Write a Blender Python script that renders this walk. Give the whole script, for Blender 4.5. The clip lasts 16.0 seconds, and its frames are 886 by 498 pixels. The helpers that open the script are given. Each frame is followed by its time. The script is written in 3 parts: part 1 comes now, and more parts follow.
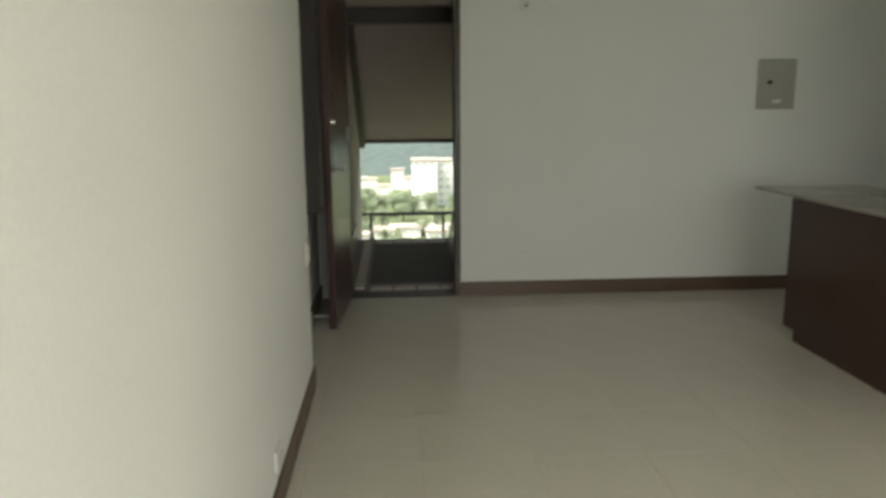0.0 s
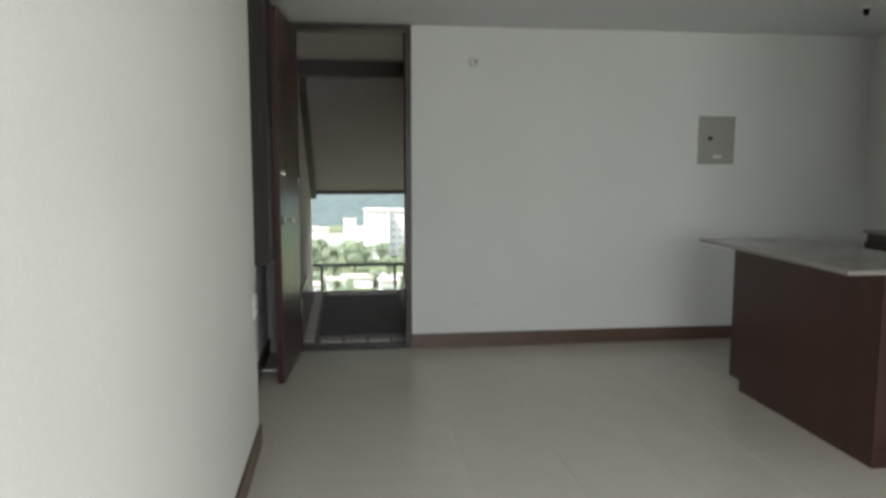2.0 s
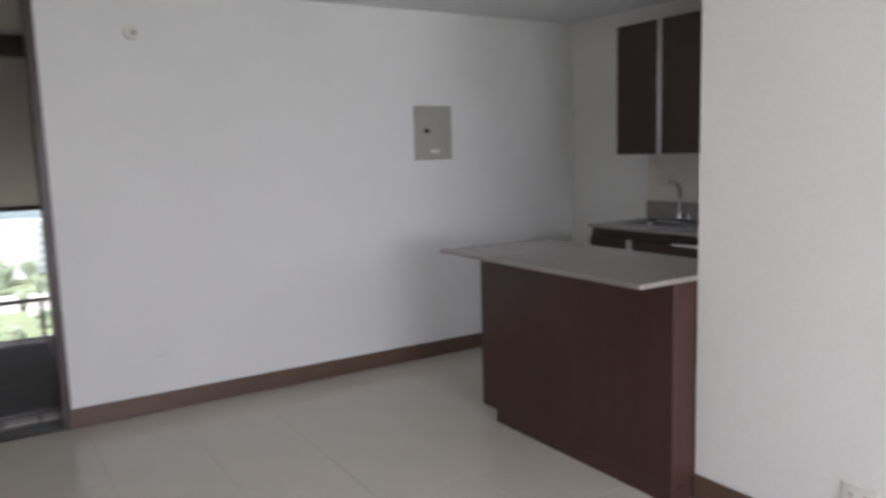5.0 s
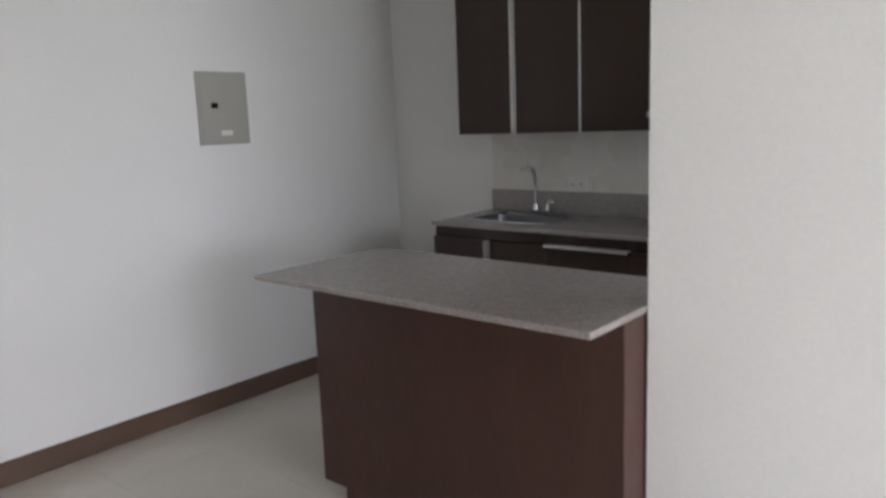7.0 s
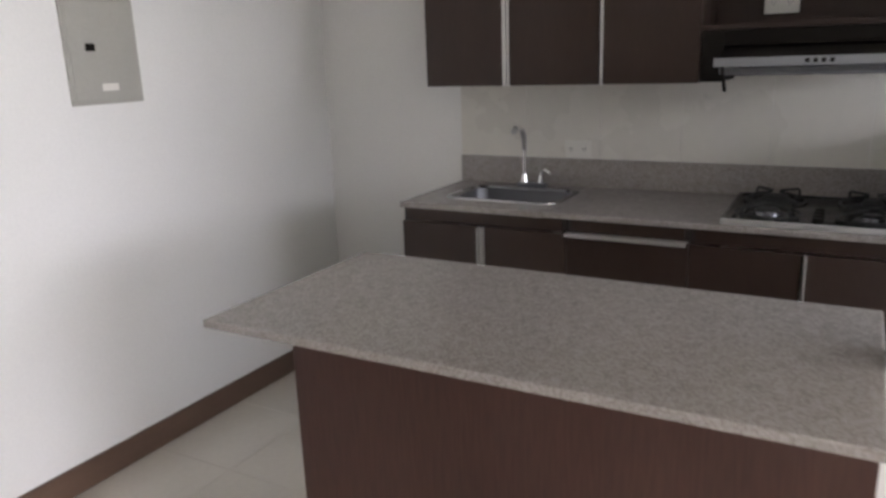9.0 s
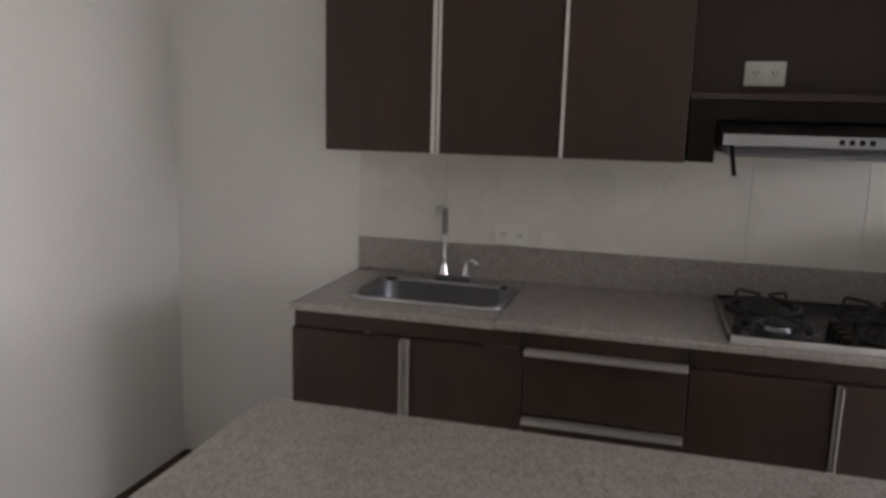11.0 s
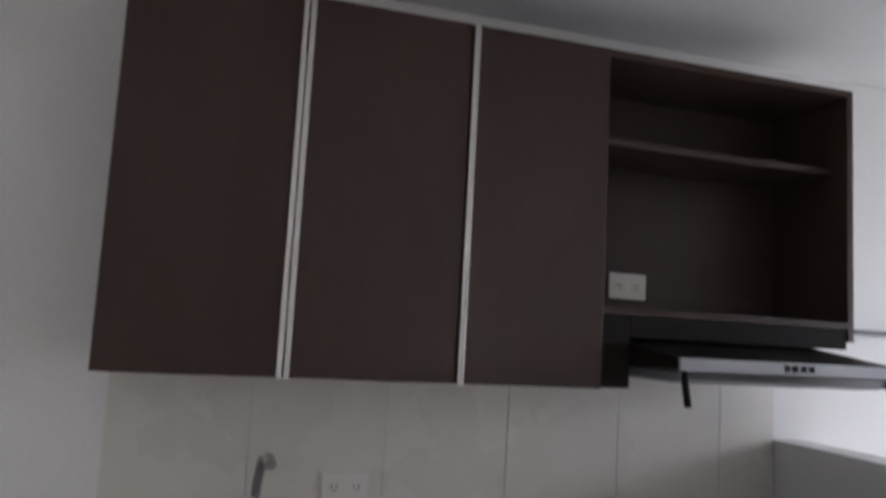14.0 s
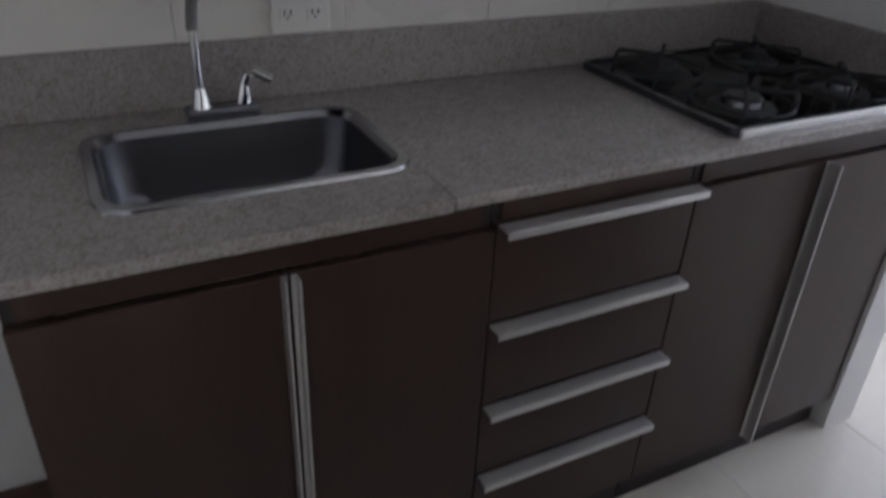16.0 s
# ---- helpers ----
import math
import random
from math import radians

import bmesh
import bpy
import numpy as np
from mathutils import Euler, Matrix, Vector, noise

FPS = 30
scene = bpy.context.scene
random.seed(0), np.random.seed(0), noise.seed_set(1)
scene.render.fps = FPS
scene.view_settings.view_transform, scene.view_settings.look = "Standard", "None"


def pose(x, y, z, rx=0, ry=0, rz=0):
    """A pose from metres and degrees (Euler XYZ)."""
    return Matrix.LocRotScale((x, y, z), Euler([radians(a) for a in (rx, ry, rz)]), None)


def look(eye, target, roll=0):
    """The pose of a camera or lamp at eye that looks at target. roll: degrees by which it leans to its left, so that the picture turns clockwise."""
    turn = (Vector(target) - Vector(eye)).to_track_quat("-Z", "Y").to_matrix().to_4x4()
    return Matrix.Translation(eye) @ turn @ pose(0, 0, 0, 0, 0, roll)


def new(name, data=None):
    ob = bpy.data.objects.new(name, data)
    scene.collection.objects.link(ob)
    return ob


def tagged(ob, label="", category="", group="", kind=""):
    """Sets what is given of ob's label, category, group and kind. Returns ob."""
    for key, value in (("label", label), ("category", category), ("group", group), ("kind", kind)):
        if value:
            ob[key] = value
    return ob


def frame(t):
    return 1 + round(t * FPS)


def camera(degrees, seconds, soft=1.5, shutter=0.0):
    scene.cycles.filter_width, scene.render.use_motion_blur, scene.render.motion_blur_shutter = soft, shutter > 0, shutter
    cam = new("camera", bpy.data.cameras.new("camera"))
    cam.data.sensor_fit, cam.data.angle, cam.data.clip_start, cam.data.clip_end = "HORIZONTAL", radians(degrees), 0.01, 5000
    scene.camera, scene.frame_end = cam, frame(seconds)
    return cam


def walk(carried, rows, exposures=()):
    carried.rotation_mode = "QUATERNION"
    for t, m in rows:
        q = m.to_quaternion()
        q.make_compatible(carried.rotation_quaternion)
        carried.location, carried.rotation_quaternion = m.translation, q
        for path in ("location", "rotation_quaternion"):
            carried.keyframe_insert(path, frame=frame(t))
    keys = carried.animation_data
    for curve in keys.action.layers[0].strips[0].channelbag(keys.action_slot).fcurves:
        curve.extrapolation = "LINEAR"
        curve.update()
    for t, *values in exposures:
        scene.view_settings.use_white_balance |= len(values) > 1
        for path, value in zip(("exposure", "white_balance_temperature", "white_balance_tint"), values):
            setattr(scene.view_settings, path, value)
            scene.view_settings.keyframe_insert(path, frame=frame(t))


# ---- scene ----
cam = camera(61.8, 16.0, 3.0, 0.5)
PATH = [
    (0, (0.274, -0.073, 1.374), (0.4, 1.888, 1.002), -0.4),
    (0.5, (0.268, -0.06, 1.396), (0.503, 1.912, 1.158), -0.3),
    (1, (0.257, -0.048, 1.405), (0.48, 1.937, 1.302), -0.2),
    (1.5, (0.278, -0.054, 1.395), (0.521, 1.928, 1.29), 0.1),
    (2, (0.284, -0.059, 1.381), (0.54, 1.91, 1.143), 0.1),
    (2.5, (0.253, -0.06, 1.418), (0.534, 1.893, 1.09), -0.2),
    (3, (0.212, 0.008, 1.342), (0.588, 1.934, 0.951), -4.5),
    (3.5, (0.242, 0.201, 1.388), (0.573, 2.137, 1.01), -4.7),
    (4, (0.376, 0.507, 1.368), (1.032, 2.378, 1.112), -0.2),
    (4.5, (0.418, 0.686, 1.396), (1.251, 2.475, 1.071), 0.7),
    (5, (0.421, 1.001, 1.409), (1.476, 2.68, 1.148), -1.7),
    (5.2, (0.443, 1.112, 1.404), (1.618, 2.692, 1.052), -1),
    (7.5, (1.002, 2.249, 1.442), (2.516, 3.506, 1.081), -1.9),
    (8, (1.089, 2.506, 1.456), (2.639, 3.684, 0.997), -1.1),
    (8.5, (1.147, 2.754, 1.473), (2.819, 3.741, 0.991), -2.62),
    (9, (1.304, 2.949, 1.479), (2.986, 3.904, 0.973), -2.1),
    (11.5, (1.941, 3.682, 1.452), (3.898, 4.024, 1.225), 0.9),
    (12, (2.027, 3.837, 1.49), (4.021, 3.991, 1.482), -1),
    (12.5, (2.105, 4.05, 1.502), (4.063, 3.956, 1.897), 0.1),
    (13, (2.257, 4.098, 1.491), (4.167, 3.797, 2.003), -0.2),
    (13.5, (2.383, 4.186, 1.49), (4.314, 3.798, 1.833), 3.9),
    (14, (2.466, 4.297, 1.47), (4.375, 3.742, 1.686), 3.2),
    (14.5, (2.57, 4.337, 1.443), (4.448, 3.655, 1.345), 2.8),
    (15, (2.752, 4.335, 1.419), (4.606, 3.624, 1.181), 1.8),
    (15.5, (2.851, 4.356, 1.416), (4.524, 3.531, 0.694), 1.5),
    (16, (2.889, 4.399, 1.396), (4.422, 3.581, 0.406), 2.7),
]
EXPOSURES = [
    (0, 1.3, 7000, 3), (1.5, 1.56, 6800, 4), (2, 1.56, 6200, 9), (2.5, 1.57, 5950, 18), (3.5, 1.53, 5880, 23), (4, 1.75, 5950, 22), (5, 2.05, 6000, 21), (7.5, 2.5, 6050, 20), (8, 2.75, 6000, 20), (8.5, 2.9, 6100, 20), (9, 2.95, 6250, 22), (11.5, 2.7, 6500, 24), (12, 2.8, 6300, 22), (12.5, 2.75, 6000, 24), (13, 2.72, 6000, 24), (13.5, 2.75, 6000, 24), (14, 2.75, 5980, 24), (14.5, 2.75, 5950, 24), (15, 2.8, 5950, 23), (16, 2.6, 5750, 22)]
walk(cam, [(t, look(eye, target, roll)) for t, eye, target, roll in PATH], EXPOSURES)

# ---- world, sun, large lights ----
wd = bpy.data.worlds.new("sky")
scene.world = wd
wd.use_nodes = True
wn = wd.node_tree
sky = wn.nodes.new("ShaderNodeTexSky")
sky.sky_type = 'NISHITA'
sky.sun_disc = False
sky.sun_elevation, sky.sun_rotation = radians(52), radians(242)
sky.dust_density = 4.0
bgn = wn.nodes["Background"]
bgn.inputs[1].default_value = 0.15
hz = wn.nodes.new("ShaderNodeHueSaturation")
hz.inputs["Saturation"].default_value = 0.3
wn.links.new(sky.outputs[0], hz.inputs["Color"])
wn.links.new(hz.outputs[0], bgn.inputs[0])

sun = new("sun", bpy.data.lights.new("sun", 'SUN'))
sun.data.energy, sun.data.angle, sun.data.color = 2.8, radians(20), (1.0, 0.96, 0.9)
sun.matrix_basis = pose(0, 0, 30, 38, 0, -62)


def window_lamp(name, m, w, h, watts, color):
    lamp = new(name, bpy.data.lights.new(name, 'AREA'))
    lamp.data.shape, lamp.data.size, lamp.data.size_y = 'RECTANGLE', w, h
    lamp.data.energy, lamp.data.color = watts, color
    lamp.matrix_basis = m
    return lamp


# daylight of the balcony door behind the walk, and of the laundry window
window_lamp("balcony_daylight", look((1.4, -2.1, 1.15), (1.36, -1.3, -0.15)), 2.15, 1.7, 37, (0.94, 0.98, 1.0))
window_lamp("laundry_daylight", look((3.55, 0.62, 1.66), (3.5, 1.42, 0.1)), 1.2, 0.85, 5.0, (0.88, 0.94, 1.0))

# ---- materials ----


def mat(name, color, rough=0.5, metal=0.0, var=0.06, scale=3.0, fine=60.0, bump=0.0, stretch=(1, 1, 1), random_tint=0.0, spec=0.5, coat=0.0):
    """A surface with large stains and fine grain in colour, gloss and relief."""
    m = bpy.data.materials.new(name)
    m.use_nodes = True
    n, l = m.node_tree.nodes, m.node_tree.links
    p = n["Principled BSDF"]
    co = n.new("ShaderNodeTexCoord")
    mp = n.new("ShaderNodeMapping")
    mp.inputs["Scale"].default_value = stretch
    l.new(co.outputs["Object"], mp.inputs[0])
    big, small = n.new("ShaderNodeTexNoise"), n.new("ShaderNodeTexNoise")
    big.inputs["Scale"].default_value, small.inputs["Scale"].default_value = scale, fine
    big.inputs["Detail"].default_value = 4
    small.inputs["Detail"].default_value = 3
    l.new(mp.outputs[0], big.inputs["Vector"])
    l.new(mp.outputs[0], small.inputs["Vector"])
    mix = n.new("ShaderNodeMath")
    mix.operation = 'ADD'
    l.new(big.outputs["Fac"], mix.inputs[0])
    l.new(small.outputs["Fac"], mix.inputs[1])
    val = mix.outputs[0]
    if random_tint:
        oi = n.new("ShaderNodeObjectInfo")
        mul = n.new("ShaderNodeMath")
        mul.operation = 'MULTIPLY_ADD'
        mul.inputs[1].default_value = random_tint
        l.new(oi.outputs["Random"], mul.inputs[0])
        l.new(val, mul.inputs[2])
        val = mul.outputs[0]
    rng = n.new("ShaderNodeMapRange")
    rng.inputs["From Min"].default_value, rng.inputs["From Max"].default_value = 0.6, 1.4 + random_tint
    rng.inputs["To Min"].default_value, rng.inputs["To Max"].default_value = 1 - var, 1 + var
    l.new(val, rng.inputs["Value"])
    hsv = n.new("ShaderNodeHueSaturation")
    hsv.inputs["Color"].default_value = (*color, 1)
    l.new(rng.outputs[0], hsv.inputs["Value"])
    l.new(hsv.outputs[0], p.inputs["Base Color"])
    rr = n.new("ShaderNodeMapRange")
    rr.inputs["From Min"].default_value, rr.inputs["From Max"].default_value = 0.3, 0.7
    rr.inputs["To Min"].default_value, rr.inputs["To Max"].default_value = rough * 0.85, min(1, rough * 1.15)
    l.new(big.outputs["Fac"], rr.inputs["Value"])
    l.new(rr.outputs[0], p.inputs["Roughness"])
    p.inputs["Metallic"].default_value = metal
    p.inputs["Specular IOR Level"].default_value = spec
    p.inputs["Coat Weight"].default_value = coat
    p.inputs["Coat Roughness"].default_value = 0.12
    if bump:
        b = n.new("ShaderNodeBump")
        b.inputs["Strength"].default_value, b.inputs["Distance"].default_value = bump, 0.003
        l.new(small.outputs["Fac"], b.inputs["Height"])
        l.new(b.outputs[0], p.inputs["Normal"])
    return m


def speckled(name, colors, rough, scale):
    """Polished granite: grains of several colours."""
    m = mat(name, colors[0], rough)
    n, l = m.node_tree.nodes, m.node_tree.links
    p = n["Principled BSDF"]
    co = n.new("ShaderNodeTexCoord")
    v1, v2 = n.new("ShaderNodeTexVoronoi"), n.new("ShaderNodeTexNoise")
    v1.inputs["Scale"].default_value, v2.inputs["Scale"].default_value = scale, scale * 0.14
    v2.inputs["Detail"].default_value = 6
    l.new(co.outputs["Object"], v1.inputs["Vector"])
    l.new(co.outputs["Object"], v2.inputs["Vector"])
    sep = n.new("ShaderNodeSeparateColor")
    l.new(v1.outputs["Color"], sep.inputs[0])
    add = n.new("ShaderNodeMath")
    add.operation = 'MULTIPLY_ADD'
    add.inputs[1].default_value = 0.55
    l.new(sep.outputs[0], add.inputs[0])
    half = n.new("ShaderNodeMath")
    half.operation = 'MULTIPLY'
    half.inputs[1].default_value = 0.5
    l.new(v2.outputs["Fac"], half.inputs[0])
    l.new(half.outputs[0], add.inputs[2])
    ramp = n.new("ShaderNodeValToRGB")
    cr = ramp.color_ramp
    cr.elements[0].position, cr.elements[0].color = 0.2, (*colors[1], 1)
    cr.elements[1].position, cr.elements[1].color = 0.85, (*colors[2], 1)
    e = cr.elements.new(0.5)
    e.color = (*colors[0], 1)
    l.new(add.outputs[0], ramp.inputs[0])
    l.new(ramp.outputs[0], p.inputs["Base Color"])
    return m


WALL = mat("white_wall_paint", (0.80, 0.79, 0.76), 0.7, var=0.045, scale=1.2, fine=90, bump=0.15)
CEIL = mat("white_ceiling_paint", (0.80, 0.80, 0.79), 0.85, var=0.025, scale=1.0, fine=70, bump=0.15)
TILE = mat("cream_porcelain", (0.63, 0.588, 0.51), 0.18, var=0.05, scale=4, fine=40, random_tint=0.15)
GROUT = mat("tile_grout", (0.50, 0.46, 0.385), 0.9, var=0.1, fine=200, bump=0.2)
WTILE = mat("glazed_wall_tile", (0.70, 0.67, 0.60), 0.28, var=0.03, scale=3, fine=20, random_tint=0.1)
BASEB = mat("brown_baseboard", (0.115, 0.068, 0.045), 0.4, var=0.2, scale=4, fine=60, stretch=(1, 1, 6), bump=0.1)
WOOD = mat("wenge_laminate", (0.050, 0.0312, 0.024), 0.38, var=0.14, scale=2.2, fine=45, stretch=(5, 5, 0.35), bump=0.08, spec=0.27)
MAHOG = mat("mahogany_laminate", (0.066, 0.0322, 0.0246), 0.33, var=0.24, scale=1.3, fine=34, stretch=(4, 4, 0.3), bump=0.08, spec=0.3)
DARKIN = mat("dark_carcass", (0.030, 0.022, 0.020), 0.6, var=0.15, fine=50)
DOORW = mat("dark_door_wood", (0.066, 0.030, 0.029), 0.31, var=0.25, scale=2.5, fine=45, stretch=(5, 5, 0.3), bump=0.08)
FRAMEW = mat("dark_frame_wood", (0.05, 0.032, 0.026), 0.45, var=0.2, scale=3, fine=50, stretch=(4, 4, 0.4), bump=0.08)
ALU = mat("brushed_aluminium", (0.72, 0.71, 0.69), 0.36, metal=0.85, var=0.05, fine=160, stretch=(1, 1, 0.1))
CHROME = mat("chrome", (0.80, 0.80, 0.80), 0.12, metal=1.0, var=0.02)
STEEL = mat("stainless_steel", (0.17, 0.17, 0.185), 0.27, metal=1.0, var=0.06, fine=120, stretch=(1, 0.05, 1))
BLACKG = mat("black_glass", (0.02, 0.02, 0.02), 0.16, var=0.1)
IRON = mat("cast_iron", (0.018, 0.018, 0.018), 0.6, var=0.2, fine=150, bump=0.3)
BLACKP = mat("black_plastic", (0.015, 0.012, 0.0095), 0.6, var=0.1, spec=0.1)
PLASTIC = mat("white_plastic", (0.74, 0.72, 0.66), 0.4, var=0.02)
PANELP = mat("beige_panel_paint", (0.39, 0.38, 0.335), 0.5, var=0.05, scale=8, fine=80)
GRANITE = speckled("brown_granite", ((0.31, 0.279, 0.258), (0.235, 0.208, 0.19), (0.385, 0.353, 0.33)), 0.17, 220)
CONC = mat("grey_plaster", (0.40, 0.33, 0.352), 0.85, var=0.12, scale=2, fine=50, bump=0.3)
MATM = mat("dark_rubber_mat", (0.18, 0.17, 0.178), 0.9, var=0.25, scale=5, fine=180, bump=0.4)
STRIP = mat("pale_stone_strip", (0.66, 0.62, 0.58), 0.6, var=0.12, scale=6, fine=80, bump=0.2)
STEELP = mat("grey_painted_steel", (0.09, 0.10, 0.10), 0.45, var=0.15, fine=60)

# ---- building helpers ----


def box(bm, x0, x1, y0, y1, z0, z1, bev=0.0, seg=2):
    """Adds one block between two corners, its edges rounded by bev."""
    v = bmesh.ops.create_cube(bm, size=1.0)["verts"]
    for q in v:
        q.co = Vector((x0 + (q.co.x + 0.5) * (x1 - x0), y0 + (q.co.y + 0.5) * (y1 - y0), z0 + (q.co.z + 0.5) * (z1 - z0)))
    if bev:
        edges = {e for q in v for e in q.link_edges}
        bmesh.ops.bevel(bm, geom=list(edges), offset=bev, segments=seg, affect='EDGES', profile=0.5)


def cyl(bm, a, b, r, r2=None, n=20):
    """Adds a rod or cone from a to b."""
    a, b = Vector(a), Vector(b)
    q = (b - a).to_track_quat('Z', 'Y')
    m = Matrix.Translation((a + b) / 2) @ q.to_matrix().to_4x4()
    bmesh.ops.create_cone(bm, cap_ends=True, segments=n, radius1=r, radius2=r if r2 is None else r2, depth=(b - a).length, matrix=m)


def tube(bm, pts, r, n=12):
    """Adds a bent tube along points."""
    pts = [Vector(p) for p in pts]
    rings = []
    for i, p in enumerate(pts):
        d = (pts[min(i + 1, len(pts) - 1)] - pts[max(i - 1, 0)]).normalized()
        side = d.cross(Vector((0.31, 0.95, 0.05))).normalized()
        up = side.cross(d)
        rings.append([bm.verts.new(p + r * (math.cos(a) * side + math.sin(a) * up)) for a in (2 * math.pi * k / n for k in range(n))])
    for r0, r1 in zip(rings, rings[1:]):
        for k in range(n):
            bm.faces.new((r0[k], r0[(k + 1) % n], r1[(k + 1) % n], r1[k]))
    bm.faces.new(rings[0])
    bm.faces.new(list(reversed(rings[-1])))


def mesh_of(name, bm, material, smooth=False):
    bmesh.ops.recalc_face_normals(bm, faces=bm.faces)
    me = bpy.data.meshes.new(name)
    bm.to_mesh(me)
    bm.free()
    me.materials.append(material)
    if smooth:
        for p in me.polygons:
            p.use_smooth = True
        me.set_sharp_from_angle(angle=radians(40))
    return me


def part(name, bm, material, parent=None, label="", smooth=False):
    """Links a bmesh, given in world places, as one mesh object under a thing or a part."""
    ob = new(name, mesh_of(name, bm, material, smooth))
    if parent:
        ob.parent = parent
        if parent.type == 'EMPTY':
            ob.matrix_parent_inverse = parent.matrix_basis.inverted()
    if label:
        ob["label"] = label
    return ob


def block(name, x0, x1, y0, y1, z0, z1, material, parent=None, bev=0.0, label=""):
    bm = bmesh.new()
    box(bm, x0, x1, y0, y1, z0, z1, bev)
    return part(name, bm, material, parent, label)


def thing(name, x, y, z, label, category, group=""):
    e = new(name)
    e.empty_display_size = 0.1
    e.location = (x, y, z)
    e.matrix_basis = Matrix.Translation((x, y, z))
    return tagged(e, label, category, group)


def setting(ob, label, category):
    return tagged(ob, label, category, kind="structure")


# ---- the large structure ----
WX, EX, NY, H = -0.154, 4.312, 5.29, 2.325   # west wall, east wall, north wall, ceiling
PX, PY = 2.751, 2.865                        # partition beside the peninsula
SY = -2.25


def walls(name, boxes, label, category="wall", material=WALL):
    bm = bmesh.new()
    for b in boxes:
        box(bm, *b)
    return setting(part(name, bm, material), label, category)


# north wall with the entrance opening
DX0, DX1 = -0.10, 0.745
walls("wall_north", [(DX1, EX + 0.15, NY, NY + 0.13, 0, H), (-0.44, DX0, NY, NY + 0.13, 0, H)], "white painted wall with the entrance door opening")
walls("wall_west", [(WX - 0.15, WX, SY, 3.51, 0, H), (-0.44, -0.29, 3.51, NY, 0, H)], "white painted wall, stepped back behind the door")
walls("wall_east", [(EX, EX + 0.15, 0.3, NY, 0, H)], "white painted kitchen wall")
walls("wall_partition", [(PX, PX + 0.12, SY, PY, 0, H)], "white painted wall beside the peninsula")
walls("wall_half", [(3.755, EX, 2.612, 2.724, 0, 1.204)], "low white wall between the hob and the laundry")
# south wall with a balcony door, laundry wall with a window
walls("wall_south", [(WX, 0.1, SY - 0.15, SY, 0, H), (2.5, PX, SY - 0.15, SY, 0, H), (0.1, 2.5, SY - 0.15, SY, 2.25, H)], "white wall round the balcony door")
walls("wall_laundry", [(PX + 0.12, 2.95, 0.4, 0.55, 0, H), (4.15, EX, 0.4, 0.55, 0, H), (2.95, 4.15, 0.4, 0.55, 0, 0.9), (2.95, 4.15, 0.4, 0.55, 2.1, H)], "white laundry wall with a window")
ce = walls("ceiling", [(-0.42, EX + 0.15, SY - 0.15, NY + 0.13, H, H + 0.15)], "plain white painted ceiling", "ceiling", CEIL)
walls("slab", [(-0.42, EX + 0.15, SY - 0.15, NY + 0.13, -0.2, -0.0025)], "grey grout bed under the floor tiles", "floor", GROUT)


def window_unit(name, x0, x1, y, z0, z1, n):
    w = setting(thing(name, (x0 + x1) / 2, y, z0, "aluminium window with clear panes", "window"), "aluminium window with clear panes", "window")
    bm = bmesh.new()
    box(bm, x0, x1, y - 0.03, y + 0.03, z0, z0 + 0.05)
    box(bm, x0, x1, y - 0.03, y + 0.03, z1 - 0.05, z1)
    for k in range(n + 1):
        xx = x0 + (x1 - x0 - 0.05) * k / n
        box(bm, xx, xx + 0.05, y - 0.028, y + 0.028, z0 + 0.05, z1 - 0.05)
    part("window_frame", bm, ALU, w)
    return w


window_unit("window_1", 0.1, 2.5, SY - 0.08, 0.0, 2.25, 3)
window_unit("window_2", 2.95, 4.15, 0.47, 0.9, 2.1, 2)

# baseboards
def baseboard(x0, x1, y0, y1):
    bm = bmesh.new()
    box(bm, x0, x1, y0, y1, 0, 0.105, 0.004)
    return setting(part("baseboard", bm, BASEB), "brown wooden baseboard along the wall", "baseboard")


baseboard(DX1 + 0.005, EX, NY - 0.014, NY)
baseboard(WX, WX + 0.014, SY, 3.51)
baseboard(-0.29, -0.276, 3.52, NY)
baseboard(PX - 0.014, PX, SY, PY)
baseboard(EX - 0.014, EX, 4.54, NY - 0.014)

# ---- entrance ----
fr = setting(thing("door_1", 0.32, NY, 0, "dark wooden entrance door frame up to the ceiling", "door frame"), "dark wooden entrance door frame up to the ceiling", "door frame")
for nm, b in (("jamb", (DX0, DX0 + 0.045, NY - 0.012, NY + 0.14, 0, H - 0.002)), ("jamb", (DX1 - 0.04, DX1 + 0.004, NY - 0.012, NY + 0.14, 0, H - 0.002)), ("head", (DX0 + 0.045, DX1 - 0.04, NY - 0.012, NY + 0.14, H - 0.045, H - 0.002)), ("threshold", (DX0 + 0.045, DX1 - 0.04, NY - 0.005, NY + 0.14, -0.01, 0.012))):
    block(nm, *b, FRAMEW, fr, 0.004)

leaf = thing("entrance_door", -0.115, 4.86, 0.01, "dark brown wooden entrance door, standing wide open into the room", "door")
block("leaf", -0.14, -0.10, 4.462, 5.262, 0.012, 2.275, DOORW, leaf, 0.004)
bm = bmesh.new()
cyl(bm, (-0.098, 4.53, 1.02), (-0.082, 4.53, 1.02), 0.026)
cyl(bm, (-0.084, 4.53, 1.02), (-0.048, 4.53, 1.02), 0.009)
tube(bm, [(-0.05, 4.525, 1.02), (-0.046, 4.56, 1.02), (-0.048, 4.61, 1.018), (-0.052, 4.645, 1.012), (-0.054, 4.652, 0.995)], 0.009)
part("handle", bm, CHROME, leaf, "chrome lever handle", True)
bm = bmesh.new()
cyl(bm, (-0.099, 4.525, 1.30), (-0.075, 4.525, 1.30), 0.021, 0.018)
part("lock", bm, CHROME, leaf, "round chrome lock", True)
